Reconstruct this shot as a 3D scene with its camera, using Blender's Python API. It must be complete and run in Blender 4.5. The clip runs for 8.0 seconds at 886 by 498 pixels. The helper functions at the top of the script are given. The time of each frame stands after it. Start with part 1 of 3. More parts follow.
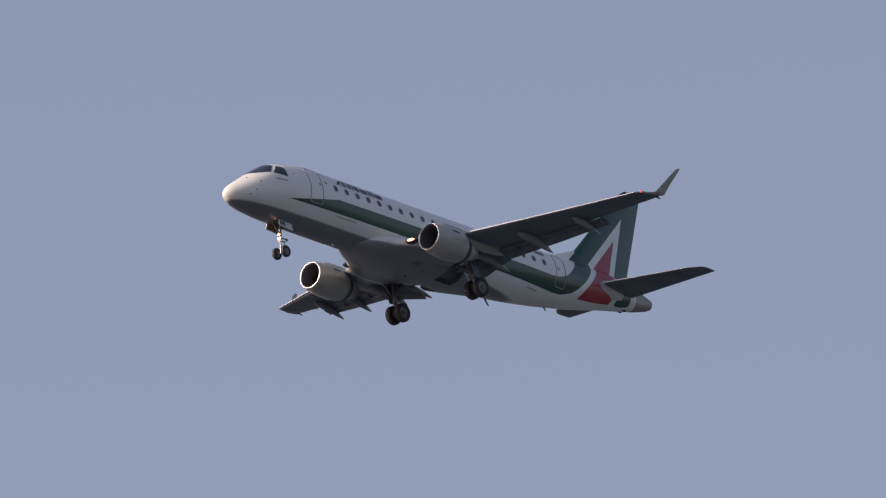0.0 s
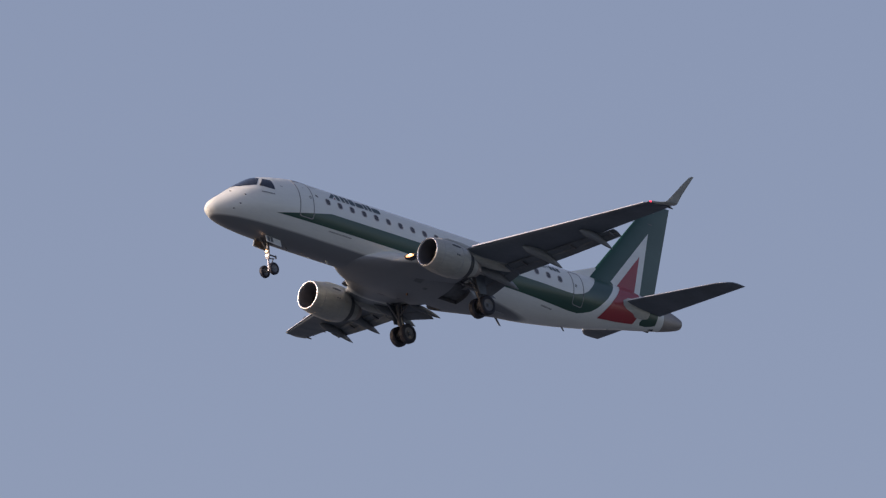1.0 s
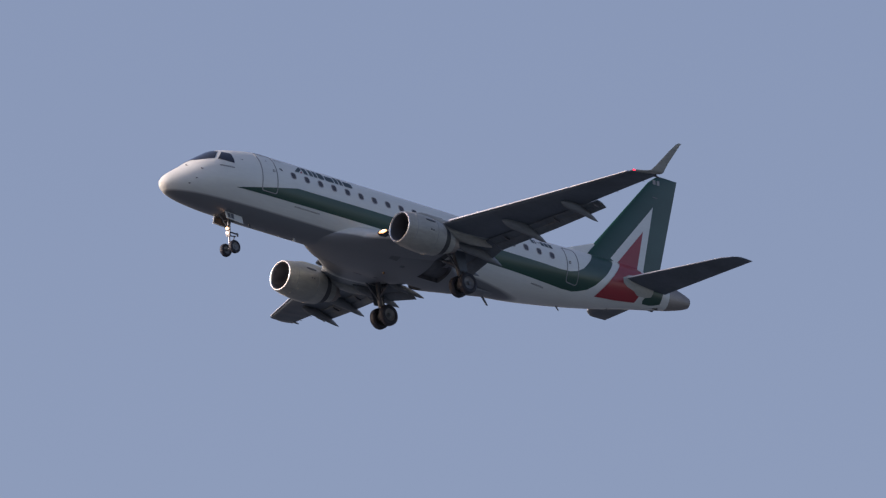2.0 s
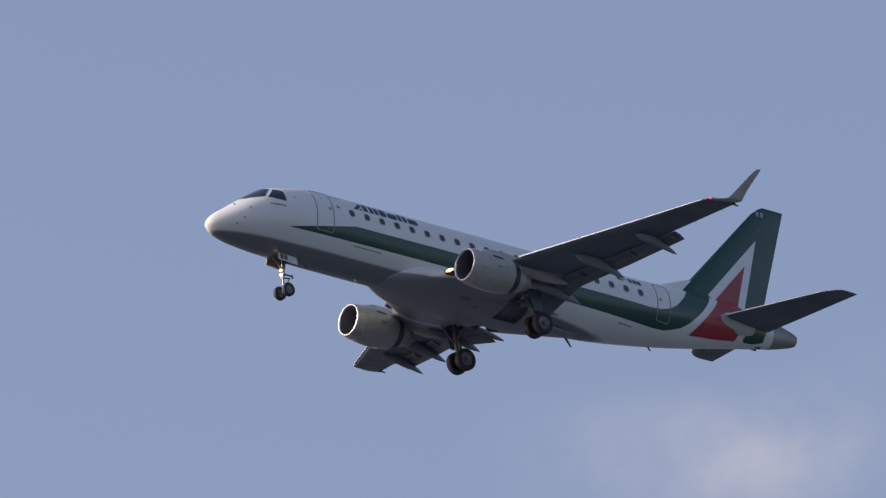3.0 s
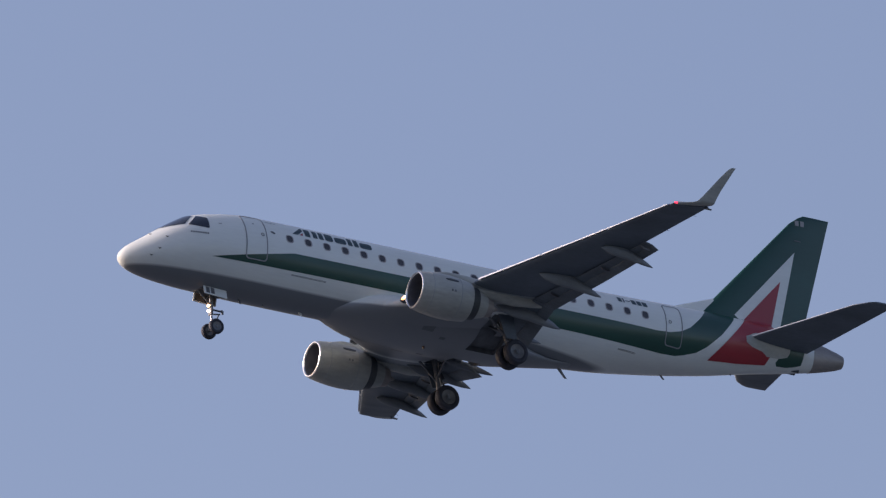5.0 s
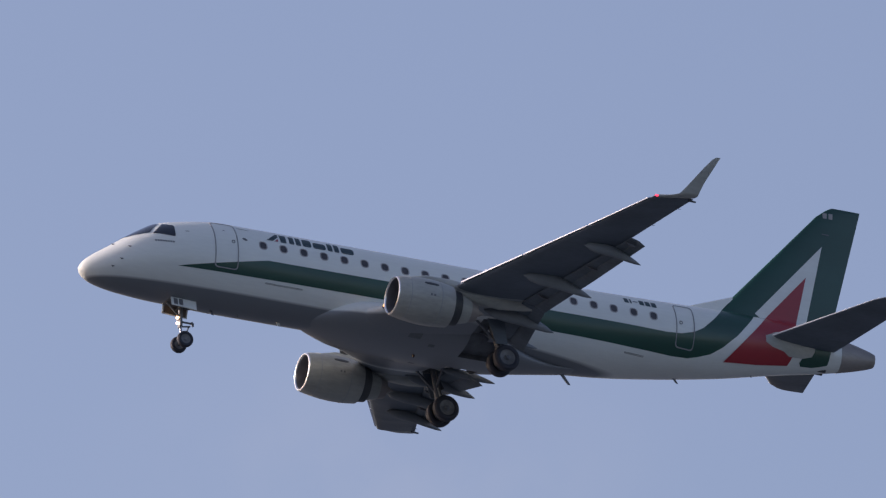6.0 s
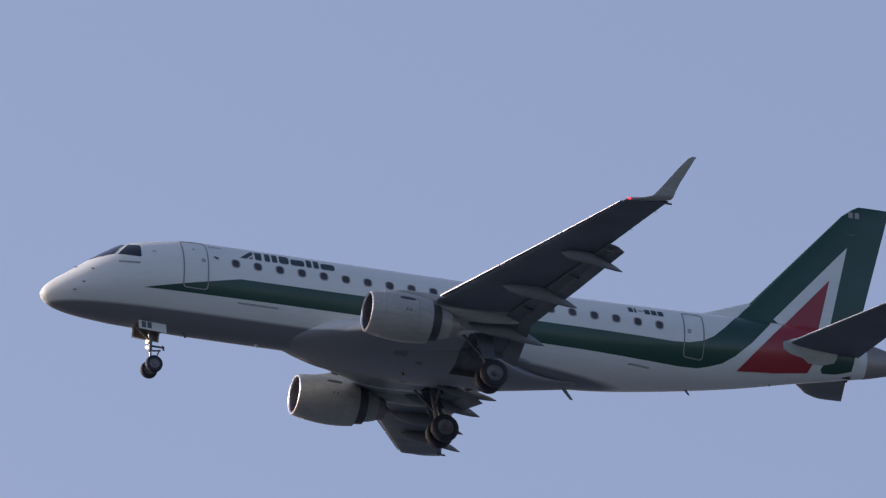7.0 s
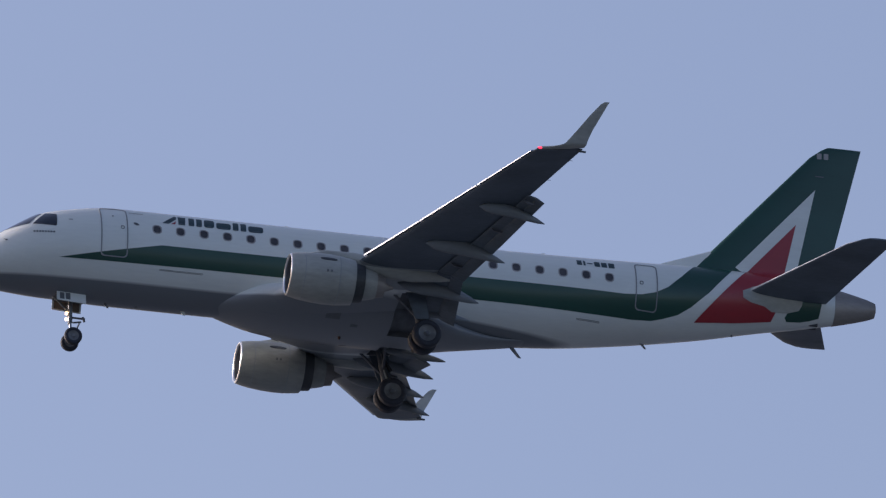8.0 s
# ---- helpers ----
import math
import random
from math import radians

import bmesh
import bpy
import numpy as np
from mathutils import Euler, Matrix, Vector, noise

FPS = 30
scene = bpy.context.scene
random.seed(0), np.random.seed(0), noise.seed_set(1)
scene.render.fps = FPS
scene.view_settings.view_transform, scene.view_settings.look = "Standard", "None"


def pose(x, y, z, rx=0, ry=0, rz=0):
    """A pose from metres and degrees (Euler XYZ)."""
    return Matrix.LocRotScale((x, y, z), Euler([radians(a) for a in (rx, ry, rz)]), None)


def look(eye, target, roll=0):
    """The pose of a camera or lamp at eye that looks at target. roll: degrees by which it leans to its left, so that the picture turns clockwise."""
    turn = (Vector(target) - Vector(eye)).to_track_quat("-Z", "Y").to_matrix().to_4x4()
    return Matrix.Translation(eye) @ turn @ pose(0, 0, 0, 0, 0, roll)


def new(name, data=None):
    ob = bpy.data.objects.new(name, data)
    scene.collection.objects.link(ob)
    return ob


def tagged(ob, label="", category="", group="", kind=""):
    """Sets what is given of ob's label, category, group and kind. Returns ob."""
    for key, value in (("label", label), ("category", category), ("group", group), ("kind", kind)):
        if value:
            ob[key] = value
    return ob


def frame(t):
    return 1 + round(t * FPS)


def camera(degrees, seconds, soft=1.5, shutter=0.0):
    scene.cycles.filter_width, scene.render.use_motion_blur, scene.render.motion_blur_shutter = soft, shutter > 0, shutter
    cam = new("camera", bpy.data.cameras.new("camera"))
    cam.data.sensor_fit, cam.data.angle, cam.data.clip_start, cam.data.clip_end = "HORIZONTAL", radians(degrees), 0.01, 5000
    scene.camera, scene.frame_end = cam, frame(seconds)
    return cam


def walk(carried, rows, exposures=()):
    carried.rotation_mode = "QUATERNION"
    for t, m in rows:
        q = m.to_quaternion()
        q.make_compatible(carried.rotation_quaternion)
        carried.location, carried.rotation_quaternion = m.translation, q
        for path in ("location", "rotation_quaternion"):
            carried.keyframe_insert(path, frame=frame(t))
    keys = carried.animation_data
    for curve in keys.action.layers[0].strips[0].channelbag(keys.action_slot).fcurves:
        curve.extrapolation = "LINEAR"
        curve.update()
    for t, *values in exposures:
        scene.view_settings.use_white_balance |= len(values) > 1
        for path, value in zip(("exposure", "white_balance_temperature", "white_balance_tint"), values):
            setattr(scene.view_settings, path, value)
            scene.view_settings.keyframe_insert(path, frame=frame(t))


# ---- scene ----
RATE = (-62.642, -3.934, -5.574)
START = (608.446, 571.694, 226.562)
TURN = (-3.709, 3.209, -0.145)
SIGHT = (
    (0.0, 47.518, 14.829, -0.37),
    (0.5, 46.199, 15.070, -0.27),
    (1.0, 44.668, 15.359, -0.33),
    (1.2, 44.108, 15.433, -0.24),
    (2.3, 40.468, 15.939, -0.43),
    (2.5, 39.718, 16.062, -0.48),
    (3.0, 37.710, 16.395, -0.62),
    (3.5, 35.795, 16.689, -0.70),
    (4.0, 33.898, 16.944, -0.81),
    (4.5, 31.512, 17.177, -0.79),
    (4.7, 30.625, 17.262, -0.79),
    (5.8, 25.259, 17.746, -0.85),
    (6.0, 24.238, 17.793, -0.86),
    (6.5, 21.530, 17.955, -0.88),
    (7.0, 18.721, 18.102, -0.91),
    (7.5, 15.801, 18.075, -1.04),
    (8.0, 12.906, 18.074, -1.11),
)
cam = camera(2.878, 8.0, soft=1.3)
EYE = Vector((0.0, 0.0, 1.7))


def sight(az, el, roll):
    a, e = radians(az), radians(el)
    return look(EYE, EYE + 100 * Vector((math.sin(a) * math.cos(e), math.cos(a) * math.cos(e), math.sin(e))), roll)


walk(cam, [(t, sight(az, el, roll)) for t, az, el, roll in SIGHT], exposures=((0.0, 0.77, 7570, 30), (2.5, 0.82, 6930, 29), (4.5, 0.87, 6780, 28), (6.0, 0.91, 6860, 28), (7.0, 0.87, 6720, 28), (8.0, 0.81, 6620, 26)))

# ---- daylight ----
SUN = Vector((-0.72, 0.48, 0.32)).normalized()
world = bpy.data.worlds.new("sky")
scene.world = world
world.use_nodes = True
wn = world.node_tree
sky = wn.nodes.new("ShaderNodeTexSky")
sky.sky_type = "NISHITA"
sky.sun_disc = False
sky.sun_elevation = math.asin(SUN.z)
sky.sun_rotation = math.atan2(SUN.x, SUN.y)
sky.air_density, sky.dust_density, sky.ozone_density = 1.0, 2.6, 2.0
background = wn.nodes["Background"]
background.inputs["Strength"].default_value = 0.09
wn.links.new(sky.outputs["Color"], background.inputs["Color"])
sun = new("sun", bpy.data.lights.new("sun", "SUN"))
sun.data.energy, sun.data.angle, sun.data.color = 2.0, radians(0.53), (1.0, 0.96, 0.90)
sun.matrix_world = look(SUN * 1000, (0, 0, 0))


# ---- materials ----
def material(name, color, rough=0.45, metal=0.0, coat=0.0, dirt=0.12, bump=0.0, scale=1.0, streak=1.0, lower=None):
    m = bpy.data.materials.new(name)
    m.use_nodes = True
    t = m.node_tree
    p = t.nodes["Principled BSDF"]
    p.inputs["Metallic"].default_value = metal
    p.inputs["Coat Weight"].default_value = coat
    p.inputs["Coat Roughness"].default_value = 0.15
    geo = t.nodes.new("ShaderNodeTexCoord")
    shrink = t.nodes.new("ShaderNodeMapping")
    shrink.inputs["Scale"].default_value = (scale / streak, scale, scale)
    t.links.new(geo.outputs["Object"], shrink.inputs["Vector"])
    big, fine = t.nodes.new("ShaderNodeTexNoise"), t.nodes.new("ShaderNodeTexNoise")
    big.inputs["Scale"].default_value, big.inputs["Detail"].default_value = 0.9, 5.0
    fine.inputs["Scale"].default_value, fine.inputs["Detail"].default_value = 11.0, 6.0
    for n in (big, fine):
        t.links.new(shrink.outputs["Vector"], n.inputs["Vector"])
    mixed = t.nodes.new("ShaderNodeMath")
    mixed.operation = "MULTIPLY_ADD"
    mixed.inputs[1].default_value = 0.45
    t.links.new(fine.outputs["Fac"], mixed.inputs[0])
    t.links.new(big.outputs["Fac"], mixed.inputs[2])
    ramp = t.nodes.new("ShaderNodeValToRGB")
    ramp.color_ramp.elements[0].position, ramp.color_ramp.elements[1].position = 0.45, 0.95
    ramp.color_ramp.elements[0].color = (*[c * (1 - 2.2 * dirt) for c in color], 1)
    ramp.color_ramp.elements[1].color = (*[min(1, c * (1 + 0.5 * dirt)) for c in color], 1)
    t.links.new(mixed.outputs[0], ramp.inputs["Fac"])
    paint = ramp.outputs["Color"]
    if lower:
        # a second colour below that waterline height, with underside shade put into it
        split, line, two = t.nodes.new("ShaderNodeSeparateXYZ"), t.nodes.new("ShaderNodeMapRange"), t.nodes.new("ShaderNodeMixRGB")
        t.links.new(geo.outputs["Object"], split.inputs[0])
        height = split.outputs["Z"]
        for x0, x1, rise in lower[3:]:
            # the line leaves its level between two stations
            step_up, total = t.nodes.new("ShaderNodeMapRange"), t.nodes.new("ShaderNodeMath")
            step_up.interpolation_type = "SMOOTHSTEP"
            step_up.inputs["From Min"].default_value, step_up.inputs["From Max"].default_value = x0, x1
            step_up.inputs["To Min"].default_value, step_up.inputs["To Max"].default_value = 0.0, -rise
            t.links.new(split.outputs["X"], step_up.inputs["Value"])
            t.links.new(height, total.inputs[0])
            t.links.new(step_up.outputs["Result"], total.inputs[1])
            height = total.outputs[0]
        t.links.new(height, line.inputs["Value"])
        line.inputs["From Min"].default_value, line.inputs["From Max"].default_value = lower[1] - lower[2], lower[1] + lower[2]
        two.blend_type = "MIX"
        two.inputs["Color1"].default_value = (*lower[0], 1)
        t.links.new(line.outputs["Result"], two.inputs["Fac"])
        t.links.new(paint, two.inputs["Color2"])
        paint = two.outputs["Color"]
    t.links.new(paint, p.inputs["Base Color"])
    gloss = t.nodes.new("ShaderNodeMapRange")
    gloss.inputs["To Min"].default_value, gloss.inputs["To Max"].default_value = rough + 0.12, max(0.03, rough - 0.1)
    t.links.new(mixed.outputs[0], gloss.inputs["Value"])
    t.links.new(gloss.outputs["Result"], p.inputs["Roughness"])
    if bump:
        b = t.nodes.new("ShaderNodeBump")
        b.inputs["Strength"].default_value, b.inputs["Distance"].default_value = bump, 0.02
        t.links.new(fine.outputs["Fac"], b.inputs["Height"])
        t.links.new(b.outputs["Normal"], p.inputs["Normal"])
    return m


def glowing(name, color, strength):
    m = bpy.data.materials.new(name)
    m.use_nodes = True
    p = m.node_tree.nodes["Principled BSDF"]
    p.inputs["Base Color"].default_value = (*color, 1)
    p.inputs["Emission Color"].default_value = (*color, 1)
    p.inputs["Emission Strength"].default_value = strength
    return m


# the grey below the line also holds the belly's shade
BODY = material("body_paint_shaded_below", (0.75, 0.79, 0.75), 0.38, coat=0.25, dirt=0.05, streak=5, lower=((0.178, 0.194, 0.208), -1.24, 0.04, (15.5, 20.5, -0.22)))
# copy of the body colour; its shade-bearing grey starts at other heights
FAIRING = material("fairing_paint_shaded_below", (0.75, 0.79, 0.75), 0.42, coat=0.15, dirt=0.06, streak=5, lower=((0.21, 0.228, 0.243), -1.24, 0.04, (8.6, 11.0, -0.16), (14.8, 16.4, 0.20)))
WHITE = material("white_paint", (0.75, 0.79, 0.75), 0.38, coat=0.25, dirt=0.05, streak=5)
GREEN = material("green_paint", (0.006, 0.064, 0.046), 0.4, coat=0.2, dirt=0.08, streak=4)
RED = material("red_paint", (0.37, 0.024, 0.034), 0.4, coat=0.2, dirt=0.08, streak=4)
TITLE = material("dark_title_paint", (0.02, 0.05, 0.055), 0.4, dirt=0.05)
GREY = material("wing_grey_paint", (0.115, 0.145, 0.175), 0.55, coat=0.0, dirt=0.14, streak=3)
CANOE = material("flap_fairing_paint", (0.19, 0.215, 0.23), 0.5, dirt=0.12, streak=3)
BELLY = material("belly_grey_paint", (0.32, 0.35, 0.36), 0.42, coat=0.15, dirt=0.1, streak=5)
NACELLE = material("nacelle_grey_paint", (0.41, 0.425, 0.39), 0.42, coat=0.15, dirt=0.17, streak=3)
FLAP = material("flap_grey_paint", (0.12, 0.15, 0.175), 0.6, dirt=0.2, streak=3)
POLISHED = material("polished_aluminium", (0.90, 0.90, 0.87), 0.30, metal=0.9, dirt=0.05)
SLAT = material("bare_slat_metal", (0.84, 0.85, 0.87), 0.30, metal=0.25, dirt=0.06)
TITANIUM = material("heat_stained_titanium", (0.33, 0.30, 0.275), 0.5, metal=0.4, dirt=0.14, streak=3)
DARKMETAL = material("dark_duct_metal", (0.075, 0.08, 0.085), 0.5, metal=0.3, dirt=0.2)
DUCT = material("intake_lining_grey", (0.15, 0.155, 0.175), 0.5, metal=0.2, dirt=0.15)
FANBLADE = material("fan_blade_metal", (0.16, 0.165, 0.175), 0.4, metal=0.8, dirt=0.1)
STEEL = material("landing_gear_paint", (0.17, 0.185, 0.19), 0.4, dirt=0.25, scale=4)
GEARDARK = material("main_gear_paint", (0.12, 0.13, 0.145), 0.45, dirt=0.25, scale=4)
CHROME = material("strut_chrome", (0.26, 0.26, 0.27), 0.4, metal=1.0, dirt=0.1)
RUBBER = material("tyre_rubber", (0.024, 0.028, 0.042), 0.7, dirt=0.2, bump=0.3, scale=6)
RIM = material("wheel_rim_paint", (0.17, 0.175, 0.18), 0.45, metal=0.2, dirt=0.2, scale=5)
GLASS = material("dark_window_glass", (0.02, 0.026, 0.036), 0.1, coat=0.6, dirt=0.1)
FRAME = material("window_frame_grey", (0.36, 0.35, 0.34), 0.45, dirt=0.1)
SEAM = material("seam_sealant_grey", (0.16, 0.17, 0.18), 0.6, dirt=0.2)
DOORLINE = material("door_seal_grey", (0.27, 0.28, 0.29), 0.5, dirt=0.15)
LINING = material("door_lining_brown", (0.16, 0.13, 0.10), 0.6, dirt=0.25, scale=4)
BAY = material("wheel_well_dark_primer", (0.12, 0.13, 0.14), 0.6, dirt=0.2, scale=3)
LAMP = glowing("landing_lamp", (1.0, 0.50, 0.20), 1.6)
PANE = material("cabin_window_glass", (0.075, 0.068, 0.072), 0.16, coat=0.4, dirt=0.25, scale=3)
BULB = glowing("white_hot_bulb", (1.0, 0.84, 0.58), 5.0)
NAVRED = glowing("red_navigation_lamp", (1.0, 0.04, 0.08), 1.6)
BEACON = material("dark_red_beacon_glass", (0.05, 0.012, 0.012), 0.2)
WARMLAMP = glowing("yellow_gear_lamp", (1.0, 0.62, 0.32), 2.2)
WHITELAMP = glowing("nose_gear_lamp", (1.0, 0.78, 0.62), 2.4)


# ---- helpers for parts ----
def part(name, bm, mat, parent, label="", smooth=35):
    me = bpy.data.meshes.new(name)
    bmesh.ops.recalc_face_normals(bm, faces=bm.faces)
    bm.to_mesh(me)
    bm.free()
    me.materials.append(mat)
    if smooth:
        me.polygons.foreach_set("use_smooth", [True] * len(me.polygons))
        me.set_sharp_from_angle(angle=radians(smooth))
    ob = new(name, me)
    ob.parent = parent
    return tagged(ob, label)


def loft(rings, bm=None, closed=True, caps=True):
    bm = bm or bmesh.new()
    rows = [[bm.verts.new(p) for p in ring] for ring in rings]
    n = len(rows[0])
    for a, b in zip(rows, rows[1:]):
        for i in range(n if closed else n - 1):
            j = (i + 1) % n
            bm.faces.new((a[i], a[j], b[j], b[i]))
    if caps:
        bm.faces.new(rows[0])
        bm.faces.new(rows[-1])
    return bm


def rod(a, b, r, bm=None, r2=None, n=12):
    a, b = Vector(a), Vector(b)
    q = (b - a).to_track_quat("Z", "X").to_matrix()
    ring = lambda c, s: [c + q @ Vector((s * math.cos(k * math.tau / n), s * math.sin(k * math.tau / n), 0)) for k in range(n)]
    return loft([ring(a, r), ring(b, r if r2 is None else r2)], bm)


def turned(profile, centre, axis="X", n=40, bm=None, caps=False):
    """A body of revolution about X (or Y): profile rows are (along, radius)."""
    rings = []
    for u, r in profile:
        ring = []
        for k in range(n):
            c, s = r * math.cos(k * math.tau / n), r * math.sin(k * math.tau / n)
            ring.append(Vector(centre) + (Vector((u, c, s)) if axis == "X" else Vector((c, u, s))))
        rings.append(ring)
    return loft(rings, bm, caps=caps)


def slab(corners, thick, bm=None, bevel=0.0):
    """A panel from its outline, thickened to both sides along its normal."""
    bm = bm or bmesh.new()
    pts = [Vector(c) for c in corners]
    nrm = (pts[1] - pts[0]).cross(pts[2] - pts[0]).normalized() * thick / 2
    lo, hi = [bm.verts.new(p - nrm) for p in pts], [bm.verts.new(p + nrm) for p in pts]
    bm.faces.new(lo)
    bm.faces.new(hi)
    for i in range(len(pts)):
        j = (i + 1) % len(pts)
        bm.faces.new((lo[i], lo[j], hi[j], hi[i]))
    if bevel:
        bmesh.ops.bevel(bm, geom=bm.edges[:], offset=bevel, segments=2, affect="EDGES")
    return bm


def curve_of(knots):
    """Smooth monotone curve through (x, y) knots."""
    xs, ys = np.array(knots, float).T
    d = np.diff(ys) / np.diff(xs)
    m = np.r_[d[0], [0 if a * b <= 0 else 2 * a * b / (a + b) for a, b in zip(d, d[1:])], d[-1]]

    def at(x):
        i = int(np.clip(np.searchsorted(xs, x) - 1, 0, len(d) - 1))
        h = xs[i + 1] - xs[i]
        u = min(1, max(0, (x - xs[i]) / h))
        return float(ys[i] * (1 + 2 * u) * (1 - u) ** 2 + m[i] * h * u * (1 - u) ** 2 + ys[i + 1] * u * u * (3 - 2 * u) - m[i + 1] * h * u * u * (1 - u))
    return at


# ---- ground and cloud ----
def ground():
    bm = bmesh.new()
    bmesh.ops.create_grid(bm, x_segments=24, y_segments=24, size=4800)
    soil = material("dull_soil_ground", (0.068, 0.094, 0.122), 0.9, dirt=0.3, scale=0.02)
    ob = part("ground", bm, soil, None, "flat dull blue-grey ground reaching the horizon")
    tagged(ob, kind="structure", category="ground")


def cloud(az, el, blobs, label):
    m = bpy.data.materials.new("thin_cloud")
    m.use_nodes = True
    t = m.node_tree
    t.nodes.clear()
    out, mix = t.nodes.new("ShaderNodeOutputMaterial"), t.nodes.new("ShaderNodeMixShader")
    clear, glow = t.nodes.new("ShaderNodeBsdfTransparent"), t.nodes.new("ShaderNodeEmission")
    glow.inputs["Color"].default_value = (0.815, 0.935, 1.04, 1)
    glow.inputs["Strength"].default_value = 0.325
    co, noise_tex = t.nodes.new("ShaderNodeTexCoord"), t.nodes.new("ShaderNodeTexNoise")
    noise_tex.inputs["Scale"].default_value, noise_tex.inputs["Detail"].default_value = 0.030, 5.0
    noise_tex.inputs["Roughness"].default_value = 0.5
    t.links.new(co.outputs["Object"], noise_tex.inputs["Vector"])

    def blob(x, y, sx, sy, gain):
        mp, ln, mr = t.nodes.new("ShaderNodeMapping"), t.nodes.new("ShaderNodeVectorMath"), t.nodes.new("ShaderNodeMapRange")
        mp.vector_type = "TEXTURE"
        mp.inputs["Location"].default_value, mp.inputs["Scale"].default_value = (x, y, 0), (sx, sy, 1)
        t.links.new(co.outputs["Object"], mp.inputs["Vector"])
        ln.operation = "LENGTH"
        t.links.new(mp.outputs["Vector"], ln.inputs[0])
        mr.interpolation_type = "SMOOTHSTEP"
        mr.inputs["From Min"].default_value, mr.inputs["From Max"].default_value = 0.0, 1.0
        mr.inputs["To Min"].default_value, mr.inputs["To Max"].default_value = gain, 0.0
        t.links.new(ln.outputs["Value"], mr.inputs["Value"])
        return mr.outputs["Result"]

    total = None
    for spec in blobs:
        b = blob(*spec)
        if total is None:
            total = b
        else:
            add = t.nodes.new("ShaderNodeMath")
            t.links.new(total, add.inputs[0])
            t.links.new(b, add.inputs[1])
            total = add.outputs[0]
    wisp = t.nodes.new("ShaderNodeMapRange")
    wisp.inputs["From Min"].default_value, wisp.inputs["From Max"].default_value = 0.26, 0.64
    t.links.new(noise_tex.outputs["Fac"], wisp.inputs["Value"])
    cover = t.nodes.new("ShaderNodeMath")
    cover.operation = "MULTIPLY"
    cover.use_clamp = True
    t.links.new(total, cover.inputs[0])
    t.links.new(wisp.outputs["Result"], cover.inputs[1])
    t.links.new(cover.outputs[0], mix.inputs["Fac"])
    t.links.new(clear.outputs[0], mix.inputs[1])
    t.links.new(glow.outputs[0], mix.inputs[2])
    t.links.new(mix.outputs[0], out.inputs["Surface"])
    bm = bmesh.new()
    bmesh.ops.create_grid(bm, x_segments=4, y_segments=4, size=110)
    ob = part("cloud", bm, m, None, label, smooth=0)
    tagged(ob, category="cloud", kind="structure")
    a, e = radians(az), radians(el)
    far = EYE + 4500 * Vector((math.sin(a) * math.cos(e), math.cos(a) * math.cos(e), math.sin(e)))
    ob.matrix_world = look(far, far + (far - EYE))


# ---- the airliner: x aft from the nose, y to starboard, z up ----
MID = curve_of([(0, -0.91), (0.4, -0.84), (0.85, -0.74), (1.6, -0.52), (2.1, -0.37), (2.8, -0.195), (3.8, -0.08), (5.2, -0.01), (18.5, -0.01), (20, 0.05), (22.3, 0.23), (24.9, 0.5), (27.4, 0.77), (29.2, 0.88), (31.2, 0.94)])
TALL = curve_of([(0, 0.02), (0.11, 0.22), (0.42, 0.46), (0.82, 0.65), (1.6, 0.98), (2.1, 1.17), (2.8, 1.39), (3.8, 1.525), (5.2, 1.645), (18.5, 1.61), (20, 1.57), (22.3, 1.44), (24.9, 1.26), (27.4, 0.98), (29.2, 0.73), (30.9, 0.33), (31.2, 0.2)])
WIDE = curve_of([(0, 0.02), (0.11, 0.25), (0.42, 0.52), (0.82, 0.76), (1.6, 1.08), (2.8, 1.36), (3.8, 1.46), (5.2, 1.505), (18.5, 1.505), (20, 1.49), (22.3, 1.4), (24.9, 1.15), (27.4, 0.82), (29.2, 0.53), (30.9, 0.26), (31.2, 0.2)])


def ring_at(x, grow=0.0, n=64):
    return [Vector((x, (WIDE(x) + grow) * math.sin(k * math.tau / n), MID(x) + (TALL(x) + grow) * math.cos(k * math.tau / n))) for k in range(n)]


def skin(x, z):
    """Half width of the body at station x and height z."""
    u = (z - MID(x)) / TALL(x)
    return WIDE(x) * math.sqrt(max(0.0, 1 - u * u))


FIN_LOW, FIN_HIGH = 1.1, 6.63


def fin_edges(z):
    return 25.54 + (z - 2.49) * 0.885, 29.27 + (z - 1.1) * 0.236


def foil(u, t):
    """Half thickness of a symmetric foil at chord fraction u."""
    return 5 * t * (0.2969 * math.sqrt(u) - 0.126 * u - 0.3516 * u * u + 0.2843 * u ** 3 - 0.1036 * u ** 4)


def fin_skin(x, z):
    if z < FIN_LOW or z > FIN_HIGH:
        return 0.0
    a, b = fin_edges(z)
    u = (x - a) / (b - a)
    return foil(u, 0.105) * (b - a) if 0 < u < 1 else 0.0


def outer(x, z):
    return max(skin(x, z), fin_skin(x, z))


